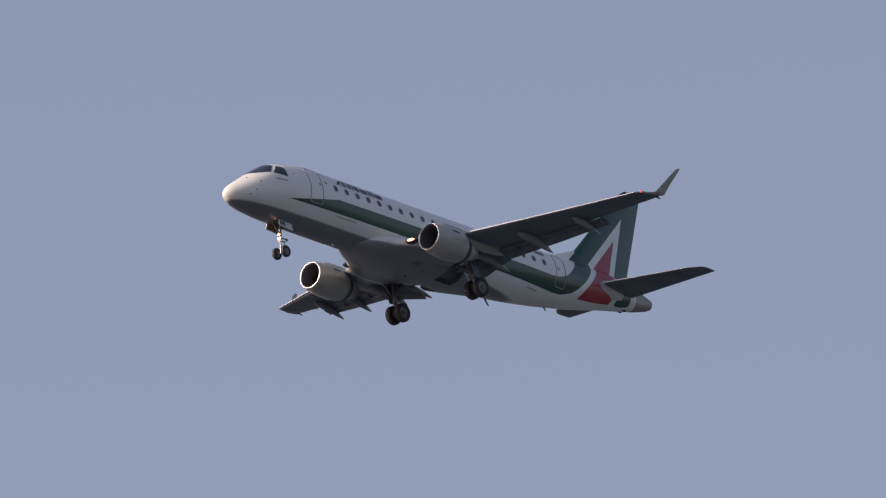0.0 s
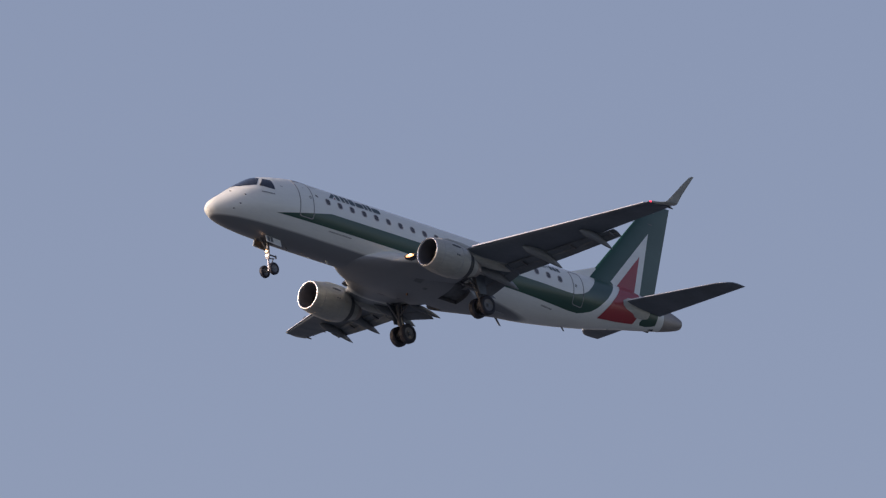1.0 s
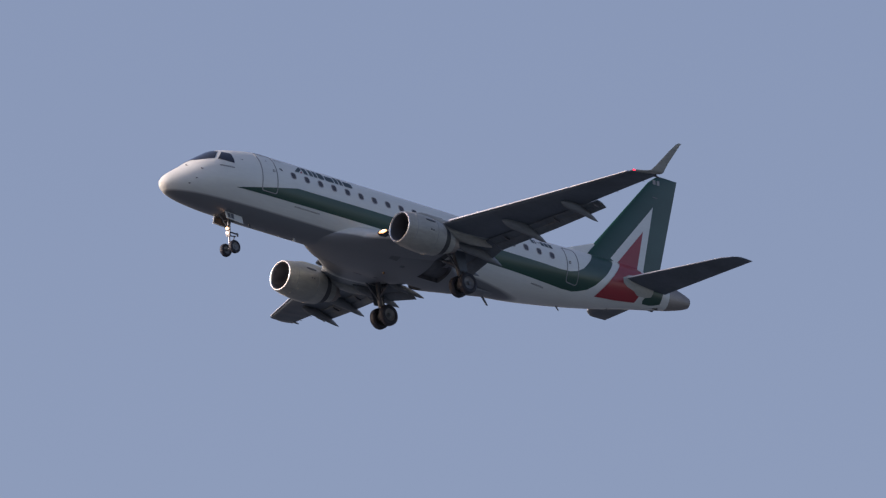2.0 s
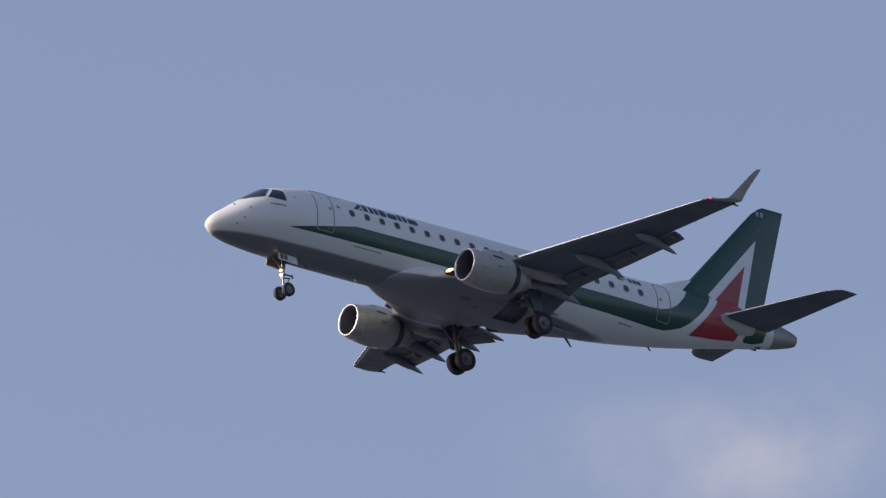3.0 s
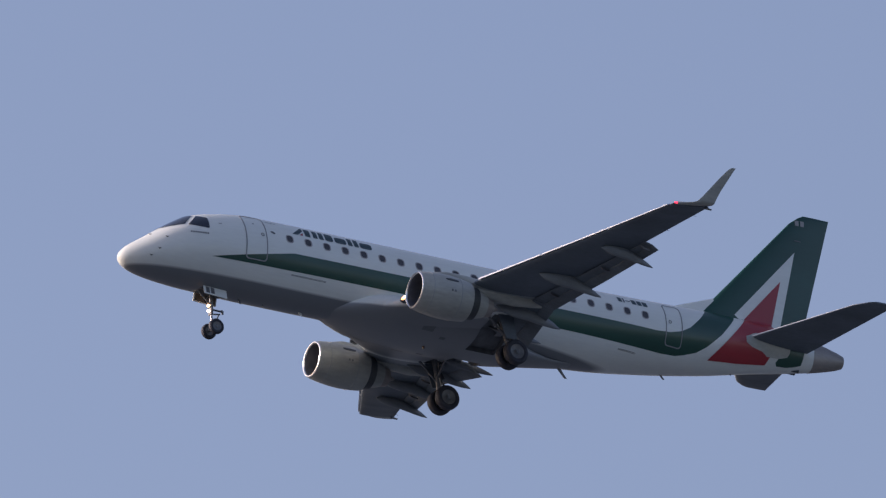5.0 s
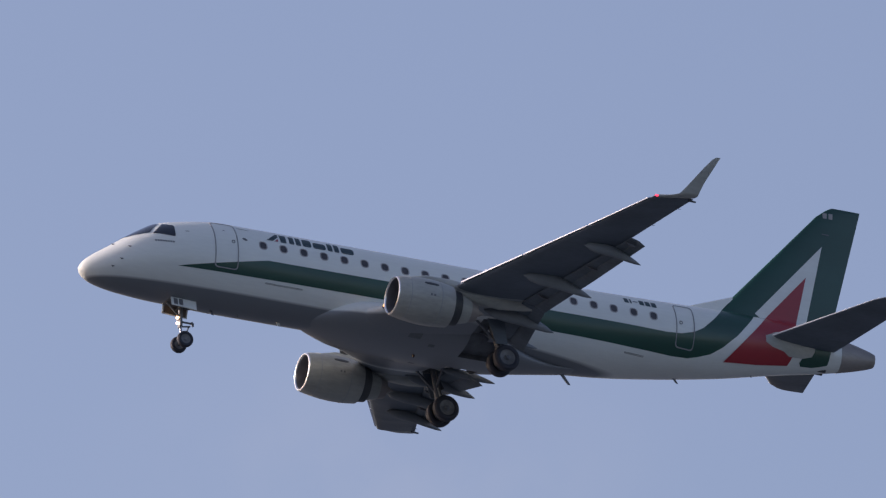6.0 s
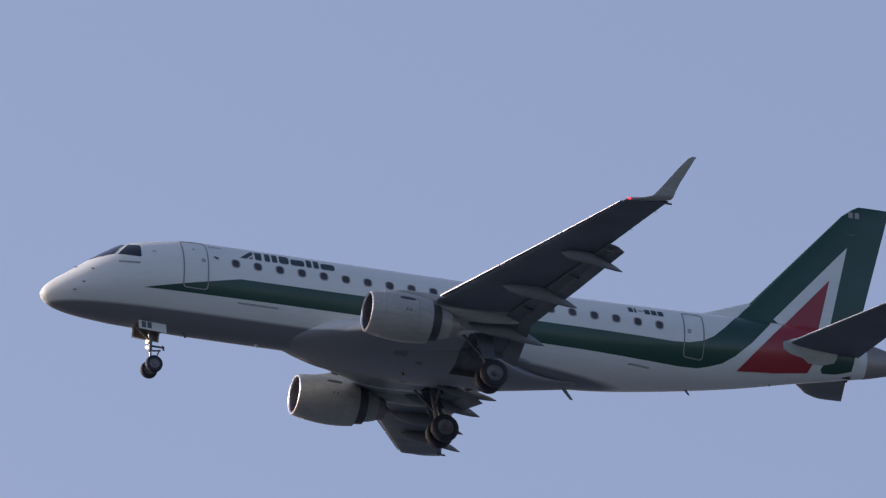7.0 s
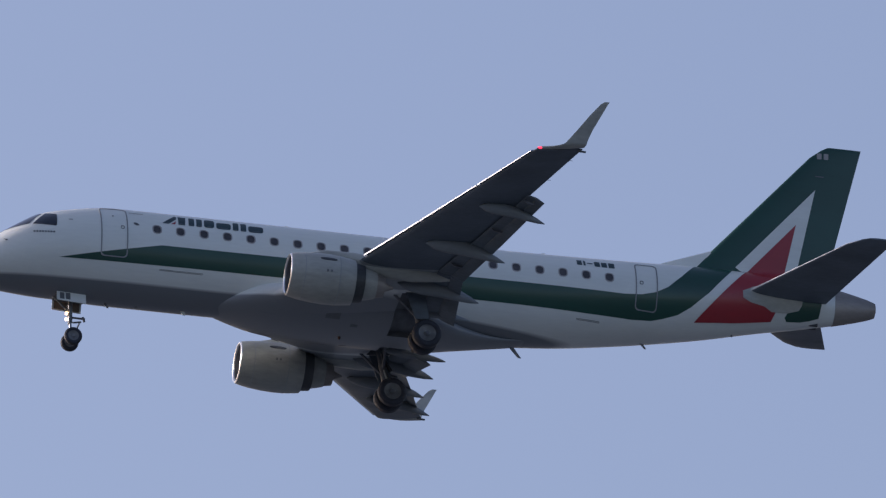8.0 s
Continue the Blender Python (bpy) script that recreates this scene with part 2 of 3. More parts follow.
def decal(name, outline, mat, parent, side, lift=0.006, step=0.11, label=""):
    """A painted patch that follows the skin; outline in (x, z), side -1 port, 1 starboard."""
    bm = bmesh.new()
    bm.faces.new([bm.verts.new((x, 0, z)) for x, z in outline])
    for axis in (0, 2):
        cs = [v.co[axis] for v in bm.verts]
        lo, hi = min(cs), max(cs)
        k = math.ceil(lo / step)
        while k * step < hi:
            at = Vector((0, 0, 0))
            at[axis] = k * step
            nrm = Vector((0, 0, 0))
            nrm[axis] = 1
            bmesh.ops.bisect_plane(bm, geom=bm.verts[:] + bm.edges[:] + bm.faces[:], plane_co=at, plane_no=nrm)
            k += 1
    bmesh.ops.triangulate(bm, faces=[f for f in bm.faces if len(f.verts) > 4])
    for v in bm.verts:
        x, z = v.co.x, v.co.z
        w, f = skin(x, z), fin_skin(x, z)
        if w > f:
            n = Vector((0, w / WIDE(x) ** 2, (z - MID(x)) / TALL(x) ** 2)).normalized() * lift
            v.co.y, v.co.z = side * (w + n.y), z + n.z
        else:
            v.co.y = side * (f + lift)
    return part(name, bm, mat, parent, label, smooth=60)


def top_decal(name, outline, mat, parent, side, lift=0.010, step=0.08, label=""):
    """A patch on the upper skin; outline in (x, distance from the middle)."""
    bm = bmesh.new()
    bm.faces.new([bm.verts.new((x, y, 0)) for x, y in outline])
    for axis, lo, hi in ((0, 1.0, 4.0), (1, 0.0, 1.5)):
        for k in range(int((hi - lo) / step)):
            at, nrm = Vector((0, 0, 0)), Vector((0, 0, 0))
            at[axis], nrm[axis] = lo + k * step + 0.003, 1
            bmesh.ops.bisect_plane(bm, geom=bm.verts[:] + bm.edges[:] + bm.faces[:], plane_co=at, plane_no=nrm)
    bmesh.ops.triangulate(bm, faces=[f for f in bm.faces if len(f.verts) > 4])
    for v in bm.verts:
        x, y = v.co.x, v.co.y
        u = math.sqrt(max(0.0, 1 - (y / WIDE(x)) ** 2))
        n = Vector((-0.5, y / WIDE(x) ** 2, u / TALL(x))).normalized() * lift
        v.co = Vector((x + n.x, side * (y + n.y), MID(x) + TALL(x) * u + n.z))
    return part(name, bm, mat, parent, label, smooth=60)


def dense(outline, most=0.1):
    pts = []
    for (xa, za), (xb, zb) in zip(outline, outline[1:] + outline[:1]):
        n = max(1, math.ceil(math.hypot(xb - xa, zb - za) / most))
        pts += [(xa + (xb - xa) * k / n, za + (zb - za) * k / n) for k in range(n)]
    return pts


def rounded(x0, z0, x1, z1, r, n=4, lean=0.0):
    pts = []
    for cx, cz, a in ((x1 - r, z1 - r, 0), (x0 + r, z1 - r, 90), (x0 + r, z0 + r, 180), (x1 - r, z0 + r, 270)):
        for k in range(n + 1):
            b = radians(a + 90 * k / n)
            x, z = cx + r * math.cos(b), cz + r * math.sin(b)
            pts.append((x + lean * (z - z0), z))
    return pts


def skin_ring(name, outline, width, mat, parent, side, lift=0.008, label=""):
    """A narrow raised band along an outline on the skin."""
    outline = dense(outline)
    mid_x = sum(p[0] for p in outline) / len(outline)
    mid_z = sum(p[1] for p in outline) / len(outline)
    half_x = max(abs(p[0] - mid_x) for p in outline)
    half_z = max(abs(p[1] - mid_z) for p in outline)
    rings = []
    for w, up in ((0, -0.01), (0, lift), (width, lift), (width, -0.01)):
        fx, fz = (half_x - w) / half_x, (half_z - w) / half_z
        ring = []
        for x, z in outline:
            x, z = mid_x + (x - mid_x) * fx, mid_z + (z - mid_z) * fz
            ring.append((x, side * (outer(x, z) + up), z))
        rings.append(ring)
    return part(name, loft(rings, caps=False), mat, parent, label, smooth=30)


KEEL = curve_of([(8.5, -1.58), (9.0, -1.66), (9.4, -1.73), (10.4, -1.86), (11.5, -1.94), (15.5, -1.99), (17, -1.90), (18.5, -1.70), (19.9, -1.46)])
CREST = curve_of([(8.5, -1.40), (9.4, -0.95), (10.4, -0.62), (12, -0.5), (14.8, -0.62), (16.0, -0.98), (17, -1.32), (18.5, -1.52), (19.9, -1.42)])
FAIR_WIDE = curve_of([(8.5, 0.35), (9.3, 1.0), (10.4, 1.62), (11.5, 1.82), (14.5, 1.80), (15.5, 1.58), (16.3, 1.2), (17, 0.82), (18, 0.5), (19.9, 0.2)])


def fair_mid(x):
    return (KEEL(x) + CREST(x)) / 2, (CREST(x) - KEEL(x)) / 2


def fair_under(x, y):
    """Height of the underside of the belly fairing."""
    sine = min(1.0, abs(y) / FAIR_WIDE(x)) ** (1 / 0.95)
    c, b = fair_mid(x)
    return c - b * math.sqrt(max(0.0, 1 - sine * sine)) ** 0.95


def cut_well(bm, inside, depth, cuts):
    """Opens the faces that lie inside and returns the lining of the recess behind them; cuts are (axis, place) edges of the opening."""
    for axis, place in cuts:
        nrm = Vector([float(k == axis) for k in range(3)])
        bmesh.ops.bisect_plane(bm, geom=bm.verts[:] + bm.edges[:] + bm.faces[:], plane_co=nrm * place, plane_no=nrm)
    bm.normal_update()
    chosen = [f for f in bm.faces if inside(f.calc_center_median(), f.normal)]
    lining, made, shift = bmesh.new(), {}, {}
    for f in chosen:
        for v in f.verts:
            shift.setdefault(v, Vector())
            shift[v] += f.normal
    for f in chosen:
        for v in f.verts:
            if v not in made:
                made[v] = (lining.verts.new(v.co), lining.verts.new(v.co - shift[v].normalized() * depth))
        lining.faces.new([made[v][1] for v in f.verts])
    picked = set(chosen)
    for f in chosen:
        for e in f.edges:
            if any(o not in picked for o in e.link_faces):
                (a, b), (c, d) = made[e.verts[0]], made[e.verts[1]]
                lining.faces.new((a, c, d, b))
    bmesh.ops.delete(bm, geom=chosen, context="FACES")
    return lining


def fuselage(plane):
    xs = [0.0, 0.02, 0.05, 0.1, 0.18, 0.28, 0.4, 0.55, 0.7, 0.9, 1.1, 1.35, 1.6, 1.9, 2.2, 2.6, 3.0, 3.4, 3.8, 4.3, 4.8]
    xs += [5.2 + 0.7 * k for k in range(20)] + [19.2 + 0.5 * k for k in range(22)]
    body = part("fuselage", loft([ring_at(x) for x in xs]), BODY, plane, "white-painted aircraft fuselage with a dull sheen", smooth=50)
    tail = loft([ring_at(x, 0.012) for x in (29.68, 29.71, 30.1, 30.5, 30.85, 31.06, 31.11)])
    part("tail_cone", tail, TITANIUM, body, "bare metal exhaust cone of the tail")
    part("exhaust_outlet", turned([(31.10, 0.15), (31.135, 0.15), (31.135, 0.001)], (0, 0, MID(31.1))), DARKMETAL, body, "dark round outlet")
    # wing-to-body fairing
    rings = []
    for k in range(77):
        x = 8.5 + k * 11.4 / 76
        rings.append([Vector((x, FAIR_WIDE(x) * abs(math.sin(q)) ** 0.95 * math.copysign(1, math.sin(q)), fair_mid(x)[0] + fair_mid(x)[1] * abs(math.cos(q)) ** 0.95 * math.copysign(1, math.cos(q)))) for q in [i * math.tau / 72 for i in range(72)]])
    shell = loft(rings)
    bmesh.ops.recalc_face_normals(shell, faces=shell.faces)
    wells = [cut_well(shell, lambda p, n, s=s: 14.5 < p.x < 15.72 and s * p.y > 0.5 and p.z < -1.12, 0.2, ((0, 14.5), (0, 15.72), (1, s * 0.5), (2, -1.12))) for s in (-1, 1)]
    for well in wells:
        part("wheel_well", well, BAY, plane, "dark open wheel well in the belly fairing", smooth=40)
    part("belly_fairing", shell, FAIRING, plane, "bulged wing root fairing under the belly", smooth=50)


def fairing_patches(plane):
    for s in (-1, 1):
        for x, y, half, wide in ((12.52, 1.30, 0.24, 0.16), (13.3, 0.9, 0.12, 0.08)):
            rows = []
            for i in range(5):
                px = x - half + i * half / 2
                rows.append([Vector((px, s * py, fair_under(px, py) - 0.006)) for py in [y - wide + j * wide / 2 for j in range(5)]])
            part("access_hatch", loft(rows, closed=False, caps=False), SEAM, plane, "small dark hatch in the belly fairing")


def livery(plane):
    band = [(3.29, -0.71), (6.68, -0.01), (11, 0.01), (16, 0.02), (22.3, 0.05), (22.9, 0.11), (23.4, 0.26), (23.8, 0.50), (24.3, 1.0), (24.9, 1.7), (25.35, 2.2), (26.56, 2.2), (26.30, 1.87), (25.96, 1.40), (25.23, 0.51), (24.63, -0.06), (24.2, -0.35), (23.7, -0.53), (23.3, -0.64), (22.6, -0.70), (21, -0.72), (16, -0.70), (11, -0.66), (7.65, -0.67)]
    white = [(29.01, 5.01), (26.30, 1.88), (27.0, 1.4), (28.3, 1.4)]
    red = [(28.36, 3.67), (24.80, -0.46), (26.18, -0.26), (27.48, -0.02), (27.62, 0.3), (27.94, 1.63)]
    leg = [(28.3, 1.5), (28.2, 0.6), (27.94, 0.15), (28.03, 0.06), (28.5, 0.12), (28.81, 0.20), (29.13, 0.31), (29.2, 0.78), (29.3, 1.4)]
    for side in (-1, 1):
        decal("green_stripe", band, GREEN, plane, side, 0.006, label="dark green stripe sweeping up to the tail")
        decal("green_tail_patch", leg, GREEN, plane, side, 0.006, label="dark green paint below the tail fin")
        decal("white_tail_band", white, WHITE, plane, side, 0.012, label="white painted triangle on the fin")
        decal("tail_seal_plate", [(26.40, 0.78), (26.75, 0.95), (28.55, 1.15), (28.5, 0.6), (28.40, 0.42), (28.04, 0.30), (27.45, 0.24), (27.2, 0.36), (26.7, 0.42), (26.42, 0.54)], NACELLE, plane, side, 0.028, label="light grey seal plate round the tailplane root")
        decal("fin_lamp", rounded(29.0, 5.49, 29.3, 5.53, 0.015), SEAM, plane, side, 0.01)
        decal("red_tail_patch", red, RED, plane, side, 0.020, label="red painted triangle on the tail")


def windows(plane):
    spots = [6.515 + 0.7875 * k for k in range(14)] + [21.78 - 0.79 * k for k in range(6)]
    for side in (-1, 1):
        for x in spots:
            shape = rounded(x - 0.158, 0.405, x + 0.158, 0.76, 0.125)
            w = skin_ring("passenger_window", shape, 0.036, FRAME, plane, side, 0.010)
            inner = rounded(x - 0.124, 0.436, x + 0.124, 0.729, 0.10)
            decal("pane", inner, PANE, w, side, 0.004, step=0.12)


def doors(plane):
    for side in (-1, 1):
        for x0, x1, z0, z1 in ((4.64, 5.54, -0.56, 1.40), (22.68, 23.44, -0.42, 1.34)):
            d = skin_ring("cabin_door", rounded(x0, z0, x1, z1, 0.13), 0.036, DOORLINE, plane, side, 0.016, "closed cabin door with a grey outline")
            xm = x0 + (x1 - x0) * 0.80 if x0 < 10 else x0 + 0.2
            skin_ring("door_handle", rounded(xm - 0.06, 0.46, xm + 0.06, 0.59, 0.04), 0.02, SEAM, d, side, 0.016)
        decal("emblem_bar", [(5.72, 0.74), (5.76, 0.69), (5.84, 0.65), (5.93, 0.67), (5.91, 0.72), (5.86, 0.76), (5.78, 0.78)], SEAM, plane, side, 0.007, step=0.1)
        decal("drip_rail", rounded(5.62, 1.205, 6.10, 1.225, 0.008), SEAM, plane, side, 0.010, label="thin grey rain strip beside the door")
        decal("placard", rounded(3.58, 0.67, 3.72, 0.70, 0.012), SEAM, plane, side, 0.007)
        decal("placard", rounded(5.02, 0.95, 5.09, 0.99, 0.015), SEAM, plane, side, 0.007)
        skin_ring("access_panel", rounded(6.65, -0.83, 8.1, -0.79, 0.015), 0.01, SEAM, plane, side, 0.010, "narrow grey vent slot")
        skin_ring("access_panel", rounded(20.75, -0.93, 21.55, -0.89, 0.015), 0.01, SEAM, plane, side, 0.010, "narrow grey vent slot")


def writing(plane):
    for side in (-1, 1):
        x = 6.72
        for k, w in enumerate((0.80, 0.19, 0.19, 0.34, 0.49, 0.19, 0.19, 0.50)):
            z1 = 1.28 if k in (0, 1, 2, 3, 5, 6) else 1.19
            if k == 0:
                decal("title_bar", [(6.70, 0.88), (6.93, 0.88), (7.20, 1.13), (7.22, 1.28), (7.15, 1.28)], TITLE, plane, side, 0.007, label="dark green lettering bar")
                decal("title_bar", [(7.0, 0.88), (7.14, 0.88), (7.18, 1.03)], RED, plane, side, 0.007, label="small dark red lettering wedge")
                shape = [(7.25, 0.88), (7.47, 0.88), (7.53, 1.28), (7.27, 1.28)]
            else:
                shape = rounded(x, 0.88, x + w, z1, 0.04 if w < 0.3 else 0.09, lean=0.1)
            decal("title_bar", shape, TITLE, plane, side, 0.007)
            x += w + 0.07
        x = 20.72
        for w in (0.17, 0.07, 0.2, 0.19, 0.19, 0.2):
            high = (0.98, 1.22) if w != 0.2 or x > 21.5 else (1.08, 1.12)
            decal("registration_bar", rounded(x, high[0], x + w, high[1], 0.02), TITLE, plane, side, 0.007)
            x += w + 0.05
        for k in range(8):
            decal("name_bar", rounded(2.42 + 0.09 * k, 0.10, 2.485 + 0.09 * k, 0.17, 0.01), SEAM, plane, side, 0.006, step=0.1)
        for x in (29.06, 29.29):
            decal("fin_mark_bar", rounded(x, 6.15, x + 0.16, 6.37, 0.02), FRAME, plane, side, 0.008)


def cockpit(plane):
    for side in (-1, 1):
        decal("side_window", SIDEWIN, GLASS, plane, side, 0.010, step=0.1, label="dark glass cockpit side window")
        top_decal("windscreen", WINDSCREEN, GLASS, plane, side, label="dark glass windscreen pane")
        for x, z in ((1.13, 0.03), (1.56, -0.17), (1.27, -0.68), (1.0, -0.95)):
            y = side * skin(x, z)
            b = rod((x, y * 0.97, z), (x, y + side * 0.05, z), 0.026, r2=0.016, n=8)
            rod((x + 0.04, y + side * 0.045, z), (x - 0.09, y + side * 0.045, z), 0.017, b, 0.010, n=8)
            part("air_data_probe", b, SEAM, plane, "small dark sensor probe")


def span(sections, thick, n=16):
    """Loft of a lifting surface: sections of (leading edge point, chord, thickness share, droop in degrees)."""
    rings = []
    for le, chord, share, droop in sections:
        us = [(1 - math.cos(math.pi * k / n)) / 2 for k in range(n + 1)]
        pts = [(u, foil(u, thick * share) + 0.012 * math.sin(math.pi * u)) for u in us] + [(u, -foil(u, thick * share) * 0.9) for u in reversed(us[1:-1])]
        c, s = math.cos(radians(droop)), math.sin(radians(droop))
        rings.append([Vector(le) + chord * Vector((u * c + w * s, 0, w * c - u * s)) for u, w in pts])
    return loft(rings)


def wing_line(y):
    """Leading edge x, z and rear edge x at distance y from the middle."""
    return 12.97 + 0.522 * (y - 4.65), -1.33 + 0.140 * (y - 1.5) + 0.0012 * (y - 1.5) ** 2, (15.6 if y < 4.3 else 15.6 + 0.335 * (y - 4.3))


def wing(plane, s):
    secs = []
    for y in (0.9, 1.6, 2.0, 2.5, 3.0, 3.5, 4.3, 5.5, 7, 8.5, 9.7, 11, 11.8, 12.15):
        x, z, r = wing_line(y)
        x -= 1.5 * max(0.0, (3.3 - y) / 2.4) ** 1.3
        secs.append(((x, s * y, z), r - x + 0.05 * max(0.0, y - 8.5), 1.25 - 0.035 * y, 1.5 - 1.9 * max(0.0, y - 8.5)))
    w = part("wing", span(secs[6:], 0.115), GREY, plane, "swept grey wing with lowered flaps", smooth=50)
    part("inboard_panel", span(secs[4:7], 0.115), BELLY, w, "lighter grey inboard wing panel", smooth=50)
    root = span(secs[:5], 0.115, 32)
    bmesh.ops.recalc_face_normals(root, faces=root.faces)
    leg_bay = cut_well(root, lambda p, n: 14.5 < p.x < 15.3 and 1.0 < abs(p.y) < 2.8 and n.z < -0.3, 0.16, ((0, 14.5), (0, 15.3), (1, s * 1.0), (1, s * 2.8)))
    part("leg_bay", leg_bay, BAY, w, "dark open leg bay in the wing root", smooth=40)
    part("wing_root", root, FAIRING, w, "wing root painted white, grey with painted-in shade below", smooth=50)
    x0, z0, r0 = wing_line(12.15)
    lead = curve_of([(0, 0), (0.1, 0.45), (0.22, 0.82), (0.3, 0.94), (0.62, 1.42), (0.94, 1.91), (1, 2.05)])
    rear = curve_of([(0, 0), (0.28, 0.16), (0.62, 0.50), (1, 0.86)])
    rise = curve_of([(0, 0), (0.1, 0.03), (0.22, 0.10), (0.3, 0.22), (0.62, 0.82), (0.94, 1.42), (1, 1.51)])
    tips = []
    for u in (0, 0.05, 0.1, 0.16, 0.22, 0.26, 0.3, 0.36, 0.5, 0.75, 0.94, 1.0):
        le = Vector((x0 + lead(u), s * (12.15 + 0.17 * min(1, u / 0.2) + 0.62 * u), z0 + 0.03 + rise(u)))
        tips.append((le, r0 + 0.18 * max(0.0, 1 - 2 * u) + rear(u) - le.x, max(0.5, 1 - 0.5 * u), radians(5.4) * max(0.0, 1 - 2 * u)))
    rings = []
    n = 12
    for i, (le, chord, share, rise_up) in enumerate(tips):
        a, b = tips[max(0, i - 1)][0], tips[min(len(tips) - 1, i + 1)][0]
        d = Vector((0, b.y - a.y, b.z - a.z)).normalized()
        nrm = Vector((0, -d.z * s, d.y * s))
        us = [(1 - math.cos(math.pi * k / n)) / 2 for k in range(n + 1)]
        pts = [(u, foil(u, 0.09 * share)) for u in us] + [(u, -foil(u, 0.09 * share)) for u in reversed(us[1:-1])]
        rings.append([le + chord * u * Vector((math.cos(rise_up), 0, math.sin(rise_up))) + nrm * (chord * h) for u, h in pts])
    part("winglet", loft(rings), NACELLE, w, "upturned light grey winglet", smooth=50)
    # slats along the leading edge
    for ya, yb in ((4.55, 6.98), (7.04, 9.54), (9.60, 11.95)):
        rings = []
        for y in (ya, (ya + yb) / 2, yb):
            x, z, r = wing_line(y)
            ch, c = r - x, Vector((x - 0.03, s * y, z + 0.012))
            nose = 0.024 * ch
            ring = [c + nose * Vector((-math.cos(radians(q)), 0, math.sin(radians(q)))) for q in (-15, 5, 25, 45, 60, 75, 90)]
            ring += [c + ch * Vector((u, 0, h)) for u, h in ((0.05, 0.038), (0.14, 0.056), (0.14, 0.048), (0.03, 0.015), (0.005, 0.0))]
            rings.append(ring)
        part("slat", loft(rings), SLAT, w, "extended bare metal leading edge slat", smooth=40)
    # flaps, two elements each
    for ya, yb in ((1.75, 4.27), (4.30, 9.48)):
        for lead, drop, chord, tilt in ((-0.26, -0.04, 0.22, 12), (0.24, -0.17, 0.17, 27)):
            rows = []
            for y in (ya, (ya + yb) / 2, yb):
                x, z, r = wing_line(y)
                c = chord * (r - x) * (1.0 if y > 4.3 else 0.92)
                k = (r - x) / 3.2
                rows.append(((r + lead * k, s * y, z - 0.10 + drop * k), c, 1.0, tilt))
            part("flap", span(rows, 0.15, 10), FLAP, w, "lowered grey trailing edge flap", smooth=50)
    # flap track fairings
    for y, xa, xb, zb, r in ((8.70, 15.75, 17.94, -0.87, 0.15), (6.12, 14.55, 17.2, -1.30, 0.19), (3.45, 14.2, 16.93, -1.70, 0.22), (1.85, 14.9, 17.0, -1.70, 0.12)):
        z = wing_line(y)[1] - 0.14
        rings = []
        for k in range(11):
            u = k / 10
            rr = r * (math.sin(math.pi * min(1, u / 1.0) ** 0.75) ** 0.7) + 0.012
            drop = 0 if u < 0.45 else ((u - 0.45) / 0.55) ** 1.3
            c = Vector((xa + (xb - xa) * u, s * y, z - 0.08 - 0.05 * math.sin(math.pi * u) + (zb - z + 0.08) * drop))
            rings.append([c + Vector((0, rr * 0.72 * math.cos(a), rr * 1.25 * math.sin(a))) for a in [i * math.tau / 14 for i in range(14)]])
        part("flap_fairing", loft(rings), CANOE, w, "pointed canoe-shaped flap track fairing", smooth=50)
    for y in (5.0, 7.4, 9.3):
        x, z, r = wing_line(y)
        part("hinge_bracket", slab([(r - 0.2, s * y, z - 0.2), (r + 0.2, s * y, z - 0.28), (r + 0.17, s * y, z - 0.34), (r - 0.1, s * y, z - 0.3)], 0.05), GEARDARK, w)
    for y in (10.3, 11.5):
        x, z, r = wing_line(y)
        part("static_wick", rod((r, s * y, z - 0.04 + 0.045 * (y - 9)), (r + 0.06 + 0.05 * (y - 8.5), s * y, z - 0.04 + 0.045 * (y - 9)), 0.012, r2=0.006, n=6), SEAM, w)
    x, z, r = wing_line(12.05)
    part("navigation_light", turned([(-0.07, 0.002), (-0.055, 0.022), (-0.02, 0.034), (0.06, 0.03)], (x + 0.14, s * 12.17, z + 0.05), n=14, caps=True), NAVRED if s < 0 else NAVGREEN, w, "small lit red navigation light" if s < 0 else "small green navigation light glass")
    part("tail_lamp_fairing", rod((r + 0.05, s * 12.1, z + 0.10), (r + 0.32, s * 12.1, z + 0.08), 0.045, r2=0.03), SEAM, w)
    # landing lamp in the wing root
    def bowl(x, y, half, high, deep):
        return loft([[Vector((x + deep * u, s * (y + half * w * math.cos(q)), LLZ + high * w * math.sin(q))) for q in [i * math.tau / 20 for i in range(20)]] for u, w in ((0, 0.05), (0.1, 0.5), (0.35, 0.85), (1, 1))])
    lens = part("landing_light", bowl(LLX + (0.02 if s < 0 else 0.27), LLY - 0.02, 0.50, 0.155, 0.34), GLASS, w, "dark almond-shaped landing light glass in the wing root")
    if s < 0:
        part("reflector", bowl(LLX - 0.005, LLY + 0.08, 0.30, 0.09, 0.20), LAMP, lens, "glowing orange reflector")
        part("bulb", bowl(LLX - 0.01, LLY + 0.16, 0.15, 0.052, 0.11), BULB, lens, "white-hot lamp")
    return w


